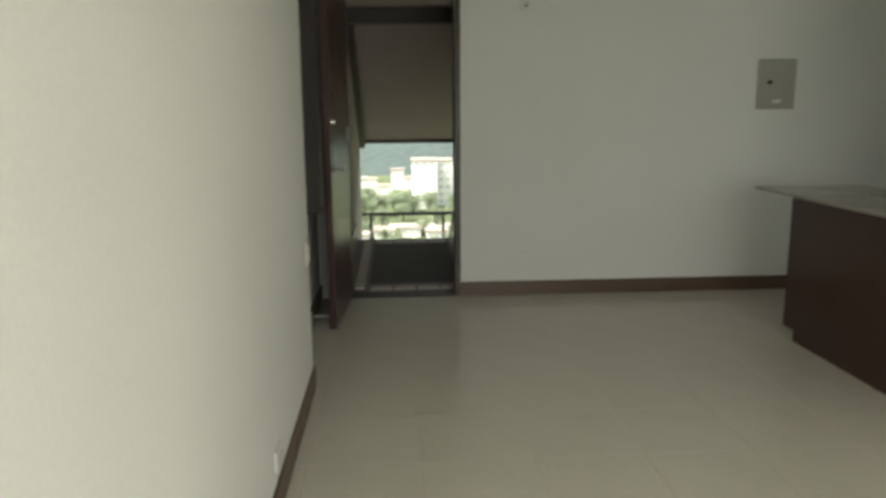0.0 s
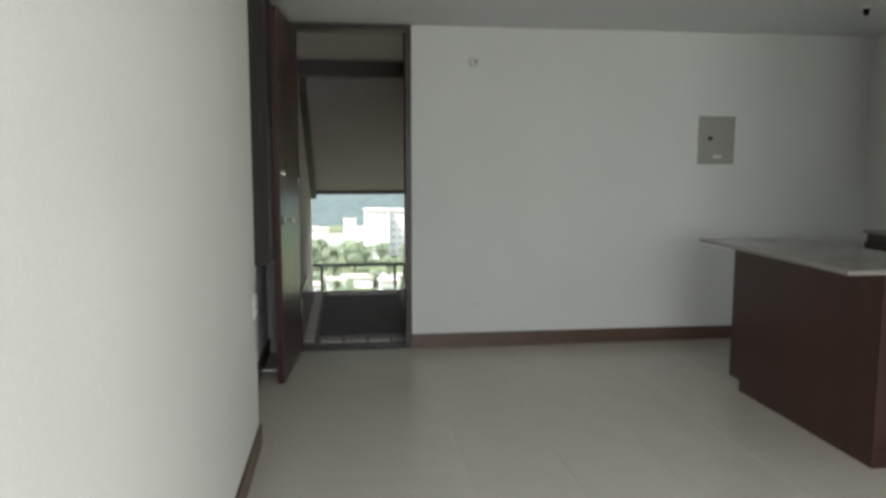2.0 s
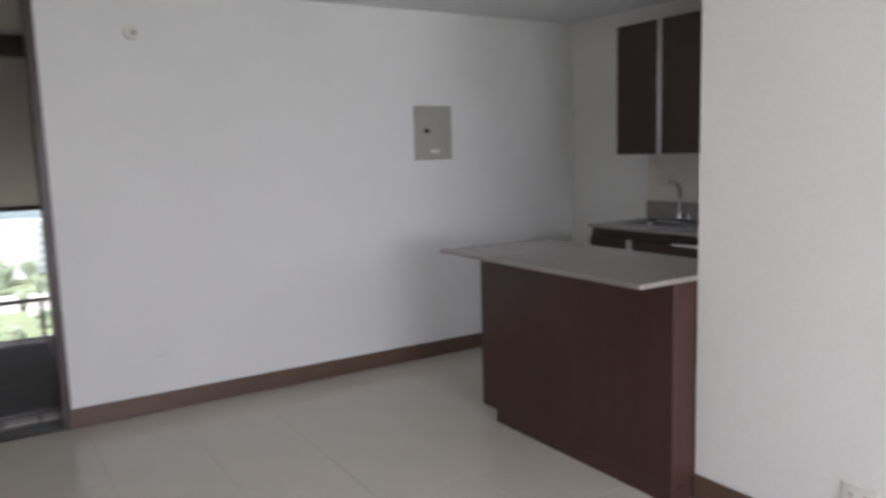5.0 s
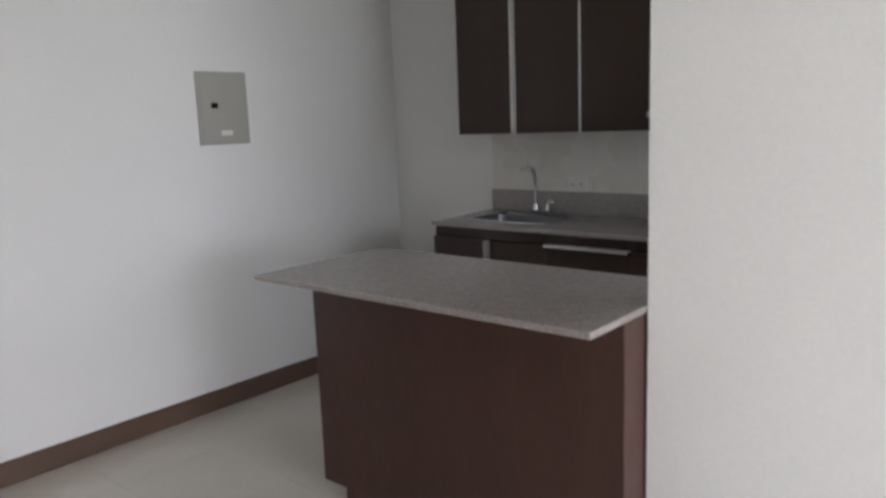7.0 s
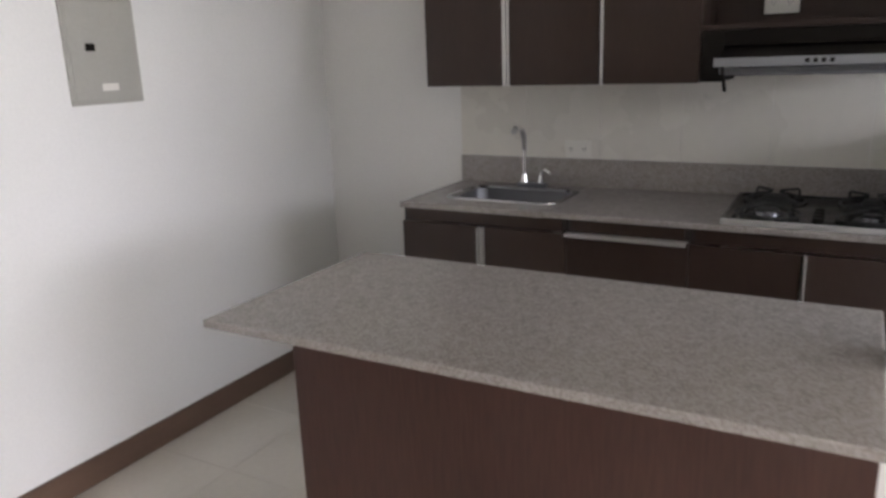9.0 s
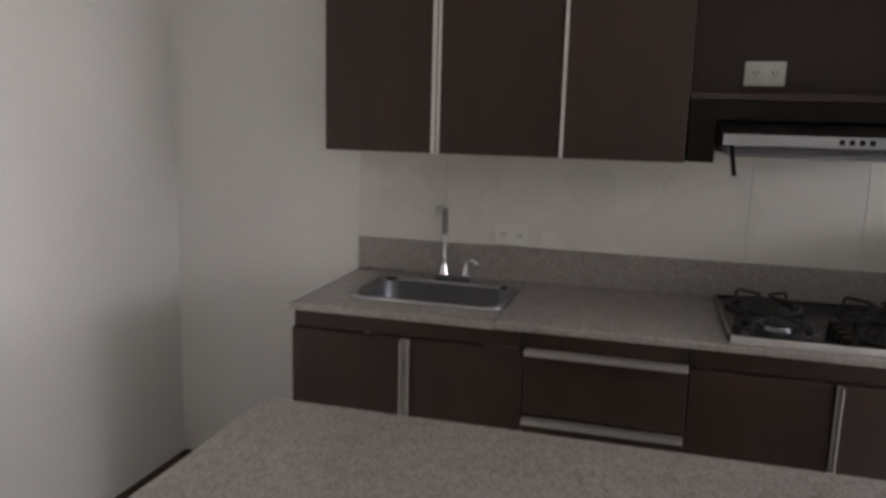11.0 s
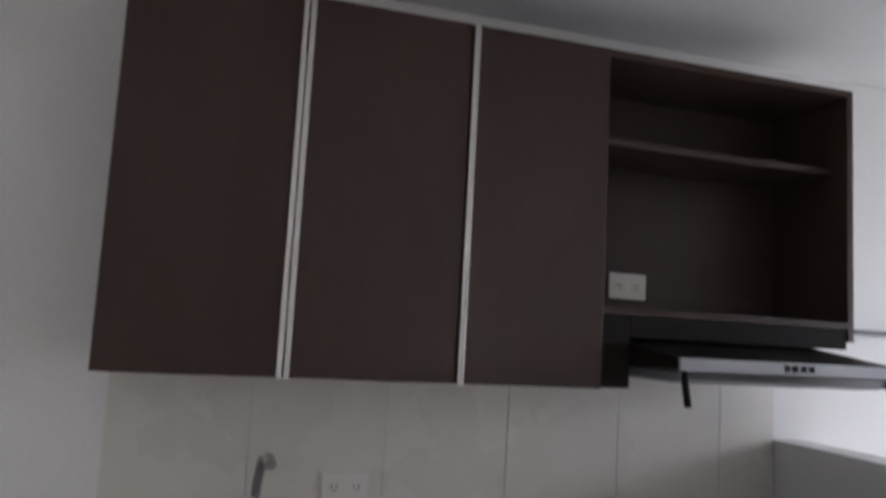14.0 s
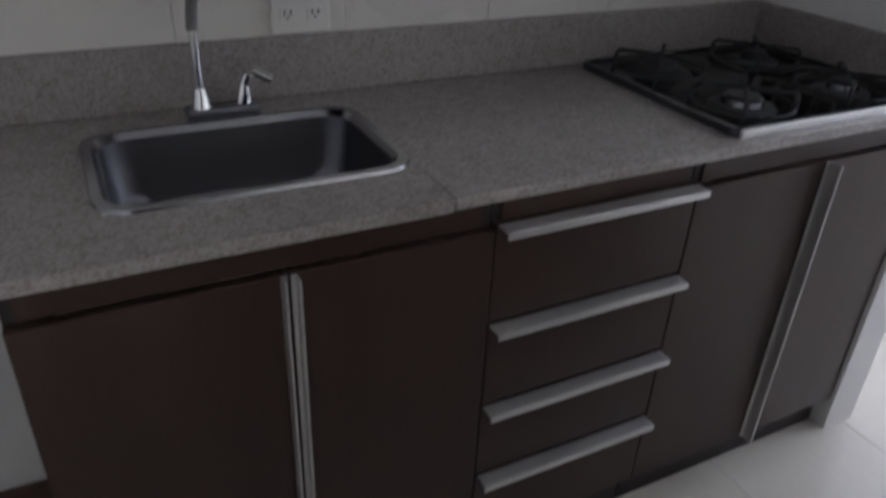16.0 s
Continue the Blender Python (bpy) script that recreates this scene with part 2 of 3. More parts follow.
bm = bmesh.new()
cyl(bm, (-0.099, 4.86, 1.5), (-0.093, 4.86, 1.5), 0.009)
part("peephole", bm, CHROME, leaf, "", True)
for z in (0.3, 1.15, 2.0):
    bm = bmesh.new()
    cyl(bm, (-0.096, 5.270, z), (-0.096, 5.270, z + 0.1), 0.007)
    part("hinge", bm, STEEL, leaf)

# the leaf hangs on its jamb and leans a little towards the wall
hinge = Vector((-0.055, 5.262, 0))
leaf.matrix_basis = Matrix.Translation(hinge) @ pose(0, 0, 0, 0, 0, -4.0) @ Matrix.Translation(-hinge) @ Matrix.Translation((0.045, 0, 0)) @ leaf.matrix_basis

cup = thing("wall_cupboard", -0.21, 4.7, 0.785, "tall shallow dark brown cupboard hung behind the open door", "cupboard")
block("body", -0.29, -0.168, 4.20, 5.2, 0.785, H - 0.003, DARKIN, cup, 0.003)
for k in range(2):
    block("door", -0.168, -0.152, 4.203 + 0.5 * k, 4.694 + 0.5 * k, 0.79, H - 0.01, DARKIN, cup, 0.002)
ds = thing("door_stop", -0.24, 4.69, 0.03, "small pale metal door stop at the baseboard", "door stop")
bm = bmesh.new()
cyl(bm, (-0.276, 4.69, 0.035), (-0.17, 4.69, 0.035), 0.008)
cyl(bm, (-0.17, 4.69, 0.035), (-0.158, 4.69, 0.035), 0.012)
part("rod", bm, ALU, ds, "", True)


def wall_plate(name, m, w, h, label, category, slots, rockers=False):
    """A plate that lies in the local xz plane and faces -y."""
    e = tagged(new(name), label, category)
    e.matrix_basis = m

    def sub(nm, bmx, material):
        o = new(nm, mesh_of(nm, bmx, material))
        o.parent = e
    b = bmesh.new()
    box(b, -w / 2, w / 2, -0.008, 0.0, -h / 2, h / 2, 0.003)
    sub("plate", b, PLASTIC)
    for sx, sz in slots:
        if rockers:
            b = bmesh.new()
            box(b, sx - 0.017, sx + 0.017, -0.014, -0.008, sz - 0.014, sz + 0.014, 0.003)
            sub("rocker", b, PLASTIC)
        else:
            b = bmesh.new()
            box(b, sx - 0.016, sx + 0.016, -0.0105, -0.008, sz - 0.013, sz + 0.013, 0.002)
            sub("socket", b, PLASTIC)
            b = bmesh.new()
            for dx in (-0.006, 0.006):
                box(b, sx + dx - 0.0012, sx + dx + 0.0012, -0.0112, -0.0104, sz - 0.002, sz + 0.008)
            box(b, sx - 0.002, sx + 0.002, -0.0112, -0.0104, sz - 0.009, sz - 0.005)
            sub("slots", b, BLACKP)
    return e


wall_plate("light_switch", pose(WX, 3.43, 0.70, 0, 0, 90), 0.075, 0.115, "white double light switch on the white wall", "switch", ((0, 0.025), (0, -0.025)), True)
wall_plate("wall_outlet", pose(PX, 2.215, 0.262, 0, 0, -90), 0.115, 0.072, "white double socket low on the white wall", "socket", ((-0.027, 0), (0.027, 0)))
wall_plate("wall_outlet", pose(WX, 2.36, 0.19, 0, 0, 90), 0.115, 0.072, "white double socket low on the white wall", "socket", ((-0.027, 0), (0.027, 0)))

# pencil scuff on the north wall
scuff = setting(block("wall_scuff", 1.19, 1.245, NY - 0.0006, NY + 0.001, 0.318, 0.3205, PANELP), "short grey scuff on the white wall", "wall mark")

# distribution board
pb = thing("breaker_panel", 3.062, NY, 1.36, "beige metal breaker panel with a small latch on the white wall", "breaker panel")
block("box", 2.918, 3.206, NY - 0.012, NY, 1.355, 1.713, PANELP, pb, 0.003)
block("door", 2.932, 3.192, NY - 0.018, NY - 0.012, 1.37, 1.70, PANELP, pb, 0.003)
block("latch", 2.988, 3.022, NY - 0.026, NY - 0.018, 1.535, 1.56, BLACKP, pb, 0.002, "black latch")
block("sticker", 3.035, 3.10, NY - 0.0195, NY - 0.018, 1.40, 1.425, PLASTIC, pb)

bell = thing("door_chime", 1.202, NY, 2.08, "small pale round fitting high on the white wall", "wall fitting")
bm = bmesh.new()
cyl(bm, (1.202, NY, 2.085), (1.202, NY - 0.018, 2.085), 0.04, 0.036)
part("plate", bm, PLASTIC, bell, "", True)
bm = bmesh.new()
cyl(bm, (1.21, NY - 0.018, 2.08), (1.21, NY - 0.032, 2.08), 0.014)
part("knob", bm, PANELP, bell, "", True)

lh = thing("lamp_holder", 3.46, 4.25, H, "bare dark lamp holder under the white ceiling", "lamp holder")
bm = bmesh.new()
cyl(bm, (3.46, 4.25, H - 0.018), (3.46, 4.25, H), 0.03, 0.035)
part("rose", bm, PLASTIC, lh, "", True)
bm = bmesh.new()
cyl(bm, (3.46, 4.25, H - 0.055), (3.46, 4.25, H - 0.018), 0.015, 0.018)
part("socket", bm, BLACKP, lh, "black lamp socket", True)

# ---- kitchen: peninsula ----
pen = thing("kitchen_peninsula", 2.86, 3.5, 0, "reddish brown wooden peninsula cabinet beside the white wall", "cabinet")
block("front_panel", 2.618, 2.636, 2.868, 4.138, 0.066, 0.884, MAHOG, pen, 0.002)
block("body", 2.636, 3.05, 2.872, 4.136, 0.066, 0.884, MAHOG, pen, 0.002)
block("kick", 2.619, 3.0, 2.869, 4.017, 0.0, 0.066, MAHOG, pen)
for k in range(3):
    y0 = 2.875 + 0.42 * k
    d = block("door", 3.05, 3.068, y0, y0 + 0.416, 0.075, 0.862, WOOD, pen, 0.002)
    block("handle", 3.068, 3.085, y0 + 0.392, y0 + 0.408, 0.08, 0.858, ALU, d, 0.002)
pt = thing("peninsula_top", 2.79, 3.55, 0.885, "speckled brown granite top overhanging the peninsula", "countertop")
block("slab", 2.438, 3.10, 2.868, 4.243, 0.885, 0.906, GRANITE, pt, 0.004)

# ---- kitchen: lower cabinets ----
FX = 3.765


def base_cabinet(y0, y1, label, fronts):
    """A unit from y0 to y1; fronts: (kind, y0, y1, z0, z1, handle)."""
    c = thing("base_cabinet", 4.0, (y0 + y1) / 2, 0, label, "cabinet", "lower kitchen cabinets")
    e = 0.002
    block("side_panel", FX + 0.018, EX - 0.003, y0 + e, y0 + 0.018, 0.10, 0.898, DARKIN, c)
    block("side_panel", FX + 0.018, EX - 0.003, y1 - 0.018, y1 - e, 0.10, 0.898, DARKIN, c)
    block("bottom_panel", FX + 0.018, EX - 0.003, y0 + 0.018, y1 - 0.018, 0.10, 0.118, DARKIN, c)
    block("top_rail", FX + 0.012, FX + 0.034, y0 + 0.018, y1 - 0.018, 0.846, 0.898, WOOD, c)
    block("kick", FX + 0.035, FX + 0.05, y0 + e, y1 - e, 0, 0.10, DARKIN, c)
    for kind, a, b, z0, z1, side in fronts:
        f = block(kind, FX, FX + 0.018, a + 0.0015, b - 0.0015, z0, z1, WOOD, c, 0.002)
        if kind == "door" and not side:
            continue
        bm = bmesh.new()
        if kind == "door":
            h0, h1 = (a + 0.002, a + 0.012) if side < 0 else (b - 0.012, b - 0.002)
            box(bm, FX - 0.003, FX, h0, h1, z0, z1, 0.001)
            g = h1 - 0.004 if side < 0 else h0
            box(bm, FX - (0.032 if side == 2 else 0.024), FX - 0.003, g, g + 0.004, z0, z1, 0.001)
        else:
            box(bm, FX - 0.03, FX, a + 0.004, b - 0.004, z1 - 0.004, z1, 0.001)
            box(bm, FX - 0.034, FX - 0.03, a + 0.004, b - 0.004, z1 - 0.013, z1, 0.001)
        part("handle", bm, ALU, f, "aluminium profile handle")
    return c


base_cabinet(3.838, 4.53, "dark brown sink cabinet with two doors and aluminium handles", (("door", 4.175, 4.53, 0.10, 0.842, -1), ("door", 3.838, 4.175, 0.10, 0.842, 1)))
dz = (0.10, 0.30, 0.478, 0.662, 0.856)
base_cabinet(3.41, 3.838, "dark brown unit of four drawers with aluminium handles", tuple(("drawer", 3.41, 3.838, dz[k] + 0.003, dz[k + 1] - 0.003, 0) for k in range(4)))
base_cabinet(2.728, 3.41, "dark brown hob cabinet with two doors and aluminium handles", (("door", 3.068, 3.41, 0.10, 0.842, 0), ("door", 2.728, 3.068, 0.10, 0.842, 2)))

# countertop in two slabs round the sink, with a low upstand
SX0, SX1, SY0, SY1 = 3.885, 4.185, 3.932, 4.392
CX, CZ = 3.750, 0.92
ct = thing("kitchen_countertop", 4.02, 3.63, 0.899, "speckled brown granite countertop over the dark cabinets", "countertop")
block("slab", CX, EX - 0.002, 2.726, 3.9215, 0.899, CZ, GRANITE, ct, 0.005)
bm = bmesh.new()
rings = []
for z in (0.899, CZ):
    for x0, x1, y0, y1 in ((CX, EX - 0.002, 3.923, 4.527), (SX0, SX1, SY0, SY1)):
        rings.append([bm.verts.new(c) for c in ((x0, y0, z), (x1, y0, z), (x1, y1, z), (x0, y1, z))])
for k in range(4):
    q = (k + 1) % 4
    for a, b in ((0, 1), (2, 3), (0, 2), (1, 3)):
        bm.faces.new((rings[a][k], rings[a][q], rings[b][q], rings[b][k]))
part("slab", bm, GRANITE, ct)
block("upstand", EX - 0.022, EX - 0.002, 2.746, 4.530, CZ, 1.036, GRANITE, ct, 0.003)
block("upstand", 3.77, EX - 0.002, 2.726, 2.745, CZ, 1.034, GRANITE, ct, 0.003)


def rounded(x0, x1, y0, y1, r, n=6):
    pts = []
    for cx, cy, a0 in ((x1 - r, y1 - r, 0), (x0 + r, y1 - r, 90), (x0 + r, y0 + r, 180), (x1 - r, y0 + r, 270)):
        for k in range(n + 1):
            a = radians(a0 + 90 * k / n)
            pts.append((cx + r * math.cos(a), cy + r * math.sin(a)))
    return pts


def shell(levels):
    """Skins rounded rectangles, one inside the other, and closes the last."""
    bm = bmesh.new()
    rings = [[bm.verts.new((x, y, z)) for x, y in rounded(*rect, r)] for rect, r, z in levels]
    for a, b in zip(rings, rings[1:]):
        for k in range(len(a)):
            bm.faces.new((a[k], a[(k + 1) % len(a)], b[(k + 1) % len(b)], b[k]))
    bm.faces.new(rings[-1])
    return bm


sk = thing("kitchen_sink", 4.07, 4.16, 0.78, "shiny stainless steel sink set into the granite countertop", "sink")
g = 0.012
lv = [((SX0 - g, SX1 + g, SY0 - g, SY1 + g), 0.055, 0.9195), ((SX0 - g + 0.002, SX1 + g - 0.002, SY0 - g + 0.002, SY1 + g - 0.002), 0.054, 0.9255),
      ((SX0 + 0.004, SX1 - 0.004, SY0 + 0.004, SY1 - 0.004), 0.05, 0.9255), ((SX0 + 0.012, SX1 - 0.012, SY0 + 0.012, SY1 - 0.012), 0.05, 0.915)]
lv += [((SX0 + 0.02, SX1 - 0.02, SY0 + 0.02, SY1 - 0.02), 0.055, 0.82), ((SX0 + 0.03, SX1 - 0.03, SY0 + 0.03, SY1 - 0.03), 0.06, 0.795),
       ((SX0 + 0.055, SX1 - 0.055, SY0 + 0.055, SY1 - 0.055), 0.06, 0.783), ((SX0 + 0.12, SX1 - 0.12, SY0 + 0.15, SY1 - 0.15), 0.04, 0.78)]
# Rim gleam and dim basin of one steel are put into two greys.
RIMS = mat("polished_rim_gleam", (0.38, 0.38, 0.40), 0.22, metal=1.0, var=0.04, fine=120)
SINKM = mat("brushed_dimmed_basin", (0.18, 0.18, 0.192), 0.36, metal=1.0, var=0.08, fine=120, stretch=(1, 0.05, 1))
rim_bm = shell(lv[:4])
bmesh.ops.delete(rim_bm, geom=[f for f in rim_bm.faces if len(f.verts) > 4], context='FACES_ONLY')
part("rim", rim_bm, RIMS, sk, "polished steel rim, its gleam put into a lighter grey", True)
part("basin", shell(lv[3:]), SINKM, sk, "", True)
bm = bmesh.new()
cyl(bm, (4.07, 4.16, 0.78), (4.07, 4.16, 0.784), 0.042, 0.038)
part("drain", bm, CHROME, sk, "chrome drain", True)

TX, TY = 4.226, 4.192
tap = thing("kitchen_tap", TX, TY - 0.03, CZ, "chrome gooseneck tap with a lever behind the sink", "tap")
block("base", TX - 0.02, TX + 0.02, TY - 0.10, TY + 0.03, CZ, CZ + 0.02, STEEL, tap, 0.006, "dull steel base plate")
bm = bmesh.new()
cyl(bm, (TX, TY, CZ + 0.02), (TX, TY, CZ + 0.055), 0.019, 0.011)
part("collar", bm, CHROME, tap, "", True)
bend = []
for k in range(13):
    u = k / 12
    w = ((1 - u) ** 3, 3 * u * (1 - u) ** 2, 3 * u * u * (1 - u), u ** 3)
    bend.append((TX - 0.010 * w[1] - 0.060 * w[2] - 0.128 * w[3], TY - 0.015 * u, 1.085 * w[0] + 1.162 * w[1] + 1.188 * w[2] + 1.178 * w[3]))
bm = bmesh.new()
tube(bm, [(TX, TY, CZ + 0.05), (TX, TY, 1.02)] + bend, 0.0075)
part("spout", bm, CHROME, tap, "", True)
# Thicker grip; its grey stands for dark cabinets mirrored in the chrome.
bm = bmesh.new()
tube(bm, [(TX, TY, 1.076)] + bend[:7], 0.0105)
part("sleeve", bm, mat("dark_reflection_sleeve", (0.30, 0.29, 0.28), 0.35, metal=0.5, var=0.05), tap, "thicker grip sleeve, dark reflection put into its grey", True)
bm = bmesh.new()
cyl(bm, (TX - 0.120, TY - 0.014, 1.180), (TX - 0.147, TY - 0.017, 1.170), 0.0105, 0.0135)
part("aerator", bm, ALU, tap, "", True)
bm = bmesh.new()
cyl(bm, (TX, TY - 0.075, CZ + 0.02), (TX - 0.002, TY - 0.078, CZ + 0.055), 0.014, 0.009)
tube(bm, [(TX - 0.002, TY - 0.078, CZ + 0.05), (TX - 0.004, TY - 0.085, CZ + 0.072), (TX - 0.008, TY - 0.098, CZ + 0.078), (TX - 0.016, TY - 0.126, CZ + 0.062)], 0.0085)
part("lever", bm, CHROME, tap, "", True)

# gas hob
hb = thing("gas_hob", 4.03, 3.04, CZ, "black glass gas hob with a steel front edge", "hob")
HZ = CZ + 0.012
part("plate", shell([((3.783, 4.268, 2.752, 3.322), 0.02, CZ), ((3.783, 4.268, 2.752, 3.322), 0.02, HZ + 0.004), ((3.789, 4.262, 2.758, 3.316), 0.018, HZ + 0.004), ((3.80, 4.252, 2.77, 3.304), 0.016, HZ - 0.002)]), BLACKG, hb, "", True)
rim = shell([((3.781, 4.270, 2.750, 3.324), 0.022, CZ), ((3.781, 4.270, 2.750, 3.324), 0.022, HZ + 0.005), ((3.791, 4.260, 2.760, 3.314), 0.018, HZ + 0.005), ((3.791, 4.260, 2.760, 3.314), 0.018, HZ)])
bmesh.ops.delete(rim, geom=[f for f in rim.faces if len(f.verts) > 4], context='FACES_ONLY')
part("rim", rim, STEEL, hb, "dull steel rim", True)
block("front_edge", 3.774, 3.781, 2.765, 3.318, CZ, HZ + 0.006, ALU, hb, 0.002, "bright steel front edge")
for bx, by, r in ((3.90, 3.19, 0.044), (4.15, 3.19, 0.050), (3.90, 2.89, 0.034), (4.15, 2.89, 0.034)):
    bm = bmesh.new()
    cyl(bm, (bx, by, HZ - 0.002), (bx, by, HZ + 0.004), r + 0.025, r + 0.018, 28)
    part("burner_bowl", bm, IRON, hb, "", True)
    bm = bmesh.new()
    cyl(bm, (bx, by, HZ + 0.004), (bx, by, HZ + 0.016), r, r * 0.92, 28)
    b1 = part("burner_ring", bm, STEEL if bx < 4 else IRON, hb, "", True)
    bm = bmesh.new()
    cyl(bm, (bx, by, HZ + 0.016), (bx, by, HZ + 0.023), r * 0.82, r * 0.75, 28)
    part("burner_cap", bm, IRON, b1, "", True)
    bm = bmesh.new()
    for a in range(4):
        c, d = math.cos(radians(45 + 90 * a)), math.sin(radians(45 + 90 * a))
        tube(bm, [(bx + 0.10 * c, by + 0.10 * d, HZ - 0.002), (bx + 0.10 * c, by + 0.10 * d, HZ + 0.03), (bx + 0.093 * c, by + 0.093 * d, HZ + 0.037), (bx + 0.02 * c, by + 0.02 * d, HZ + 0.038)], 0.0045, 8)
    tube(bm, [(bx + 0.10 * math.cos(radians(45 + 15 * k)), by + 0.10 * math.sin(radians(45 + 15 * k)), HZ + 0.008) for k in range(25)], 0.004, 8)
    part("pan_support", bm, IRON, hb, "black iron pan support", True)
for k in range(4):
    bm = bmesh.new()
    cyl(bm, (3.82 + 0.05 * k, 3.04, HZ - 0.002), (3.82 + 0.05 * k, 3.04, HZ + 0.018), 0.016, 0.014)
    part("knob", bm, BLACKP, hb, "", True)

# ---- kitchen: upper cabinets ----
UX, UZ0, UZ1 = 4.01, 1.355, 2.165


def wall_cabinet(y0, y1, label, doors):
    c = thing("wall_cabinet", 4.16, (y0 + y1) / 2, UZ0, label, "cabinet", "upper kitchen cabinets")
    block("side_panel", UX + 0.018, EX - 0.002, y0, y0 + 0.016, UZ0, UZ1, WOOD, c)
    block("side_panel", UX + 0.018, EX - 0.002, y1 - 0.016, y1, UZ0, UZ1, WOOD, c)
    block("bottom_panel", UX + 0.018, EX - 0.002, y0 + 0.016, y1 - 0.016, UZ0 + 0.002, UZ0 + 0.018, WOOD, c)
    block("top_panel", UX + 0.018, EX - 0.002, y0 + 0.016, y1 - 0.016, UZ1 - 0.018, UZ1 - 0.002, WOOD, c)
    for a, b, sides in doors:
        d = block("door", UX, UX + 0.018, a + 0.0015, b - 0.0015, UZ0, UZ1, WOOD, c, 0.002)
        for s in sides:
            bm = bmesh.new()
            h0 = a + 0.002 if s < 0 else b - 0.0125
            box(bm, UX - 0.004, UX, h0, h0 + 0.0105, UZ0 - 0.003, UZ1, 0.001)
            box(bm, UX - 0.013, UX - 0.004, (h0 + 0.0065) if s < 0 else h0, (h0 + 0.0105) if s < 0 else h0 + 0.004, UZ0 - 0.003, UZ1, 0.001)
            part("handle", bm, ALU, d, "aluminium profile handle")
    return c


wall_cabinet(3.803, 4.533, "dark brown wall cabinet with two doors and aluminium handles", ((4.172, 4.533, (-1,)), (3.803, 4.172, (1,))))
wall_cabinet(3.452, 3.802, "dark brown wall cabinet with one door and an aluminium handle", ((3.452, 3.802, (1,)),))

nc = thing("open_wall_cabinet", 4.16, 3.05, 1.53, "open dark brown wall cabinet with a shelf above the hood", "cabinet")
bm = bmesh.new()
box(bm, UX + 0.004, EX - 0.02, 2.727, 2.745, 1.495, UZ1)
part("side_panel", bm, WOOD, nc)
block("top_panel", UX + 0.004, EX - 0.02, 2.745, 3.450, UZ1 - 0.018, UZ1, WOOD, nc)
block("shelf", UX + 0.06, EX - 0.02, 2.745, 3.450, 1.945, 1.962, WOOD, nc, 0.001)
block("bottom_panel", UX + 0.004, EX - 0.02, 2.745, 3.450, 1.528, 1.546, WOOD, nc, 0.001)
block("back_panel", EX - 0.02, EX - 0.003, 2.727, 3.450, 1.45, UZ1, WOOD, nc)
wall_plate("hood_outlet", pose(EX - 0.0205, 3.2315, 1.616, 0, 0, -90), 0.115, 0.073, "white double socket inside the open dark cabinet", "socket", ((-0.027, 0), (0.027, 0)))
wall_plate("counter_outlet", pose(EX - 0.0085, 3.978, 1.077, 0, 0, -90), 0.115, 0.073, "white double socket on the tiled wall", "socket", ((-0.027, 0), (0.027, 0)))

# cooker hood
HOODS = mat("hood_silver", (0.32, 0.325, 0.335), 0.4, metal=0.6, var=0.06, fine=120, stretch=(1, 0.1, 1))
hd = thing("cooker_hood", 4.05, 3.08, 1.40, "slim cooker hood with a silver front under the open cabinet", "cooker hood")
bm = bmesh.new()
vs = [bm.verts.new(p) for p in ((3.83, 2.78, 1.415), (3.83, 2.78, 1.438), (4.285, 2.78, 1.50), (4.285, 2.78, 1.40), (3.83, 3.372, 1.415), (3.83, 3.372, 1.438), (4.285, 3.372, 1.50), (4.285, 3.372, 1.40))]
for f in ((0, 1, 2, 3), (7, 6, 5, 4), (0, 4, 5, 1), (1, 5, 6, 2), (2, 6, 7, 3), (3, 7, 4, 0)):
    bm.faces.new([vs[k] for k in f])
part("body", bm, BLACKP, hd, "dark body")
# Black blocks carry the shade of the cabinet side and the hood gap.
bm = bmesh.new()
box(bm, 4.018, 4.288, 3.376, 3.448, 1.358, 1.527, 0.002)
box(bm, 4.018, 4.288, 2.746, 3.376, 1.475, 1.527, 0.002)
part("shade_filler", bm, BLACKP, hd, "cabinet side and gap, their shade put into the black")
hf = block("front", 3.82, 3.83, 2.778, 3.374, 1.412, 1.440, HOODS, hd, 0.002, "silver front strip")
for k in range(4):
    block("button", 3.817, 3.82, 3.10 - 0.022 * k, 3.112 - 0.022 * k, 1.42, 1.433, BLACKP, hf)
for y in (3.351, 2.80):
    bm = bmesh.new()
    box(bm, 3.835, 3.85, y - 0.005, y + 0.005, 1.335, 1.413, 0.002)
    for q in bm.verts:
        if q.co.z < 1.39:
            q.co.y -= 0.012
    part("hook", bm, BLACKP, hd, "black hanging bracket")
bm = bmesh.new()
box(bm, 3.842, 4.24, 2.79, 3.36, 1.384, 1.4135, 0.006)
for q in bm.verts:
    if q.co.z < 1.39 and q.co.x < 3.9:
        q.co.x += 0.03
part("visor", bm, HOODS, hd, "dull silver lower visor")
for k in range(2):
    bm = bmesh.new()
    box(bm, 3.90, 4.20, 2.82 + 0.27 * k, 3.07 + 0.27 * k, 1.3815, 1.385, 0.001)
    part("filter", bm, STEEL, hd, "grey metal grease filter")

# rail on the laundry wall beyond the cabinets
rl = thing("wall_rail", 4.28, 2.3, 1.53, "thin grey metal rail along the white laundry wall", "rail")
block("bar", 4.285, 4.298, 1.6, 2.70, 1.525, 1.540, STEELP, rl, 0.002)
for y in (1.65, 2.66):
    block("bracket", 4.298, EX, y, y + 0.02, 1.528, 1.54, STEELP, rl)

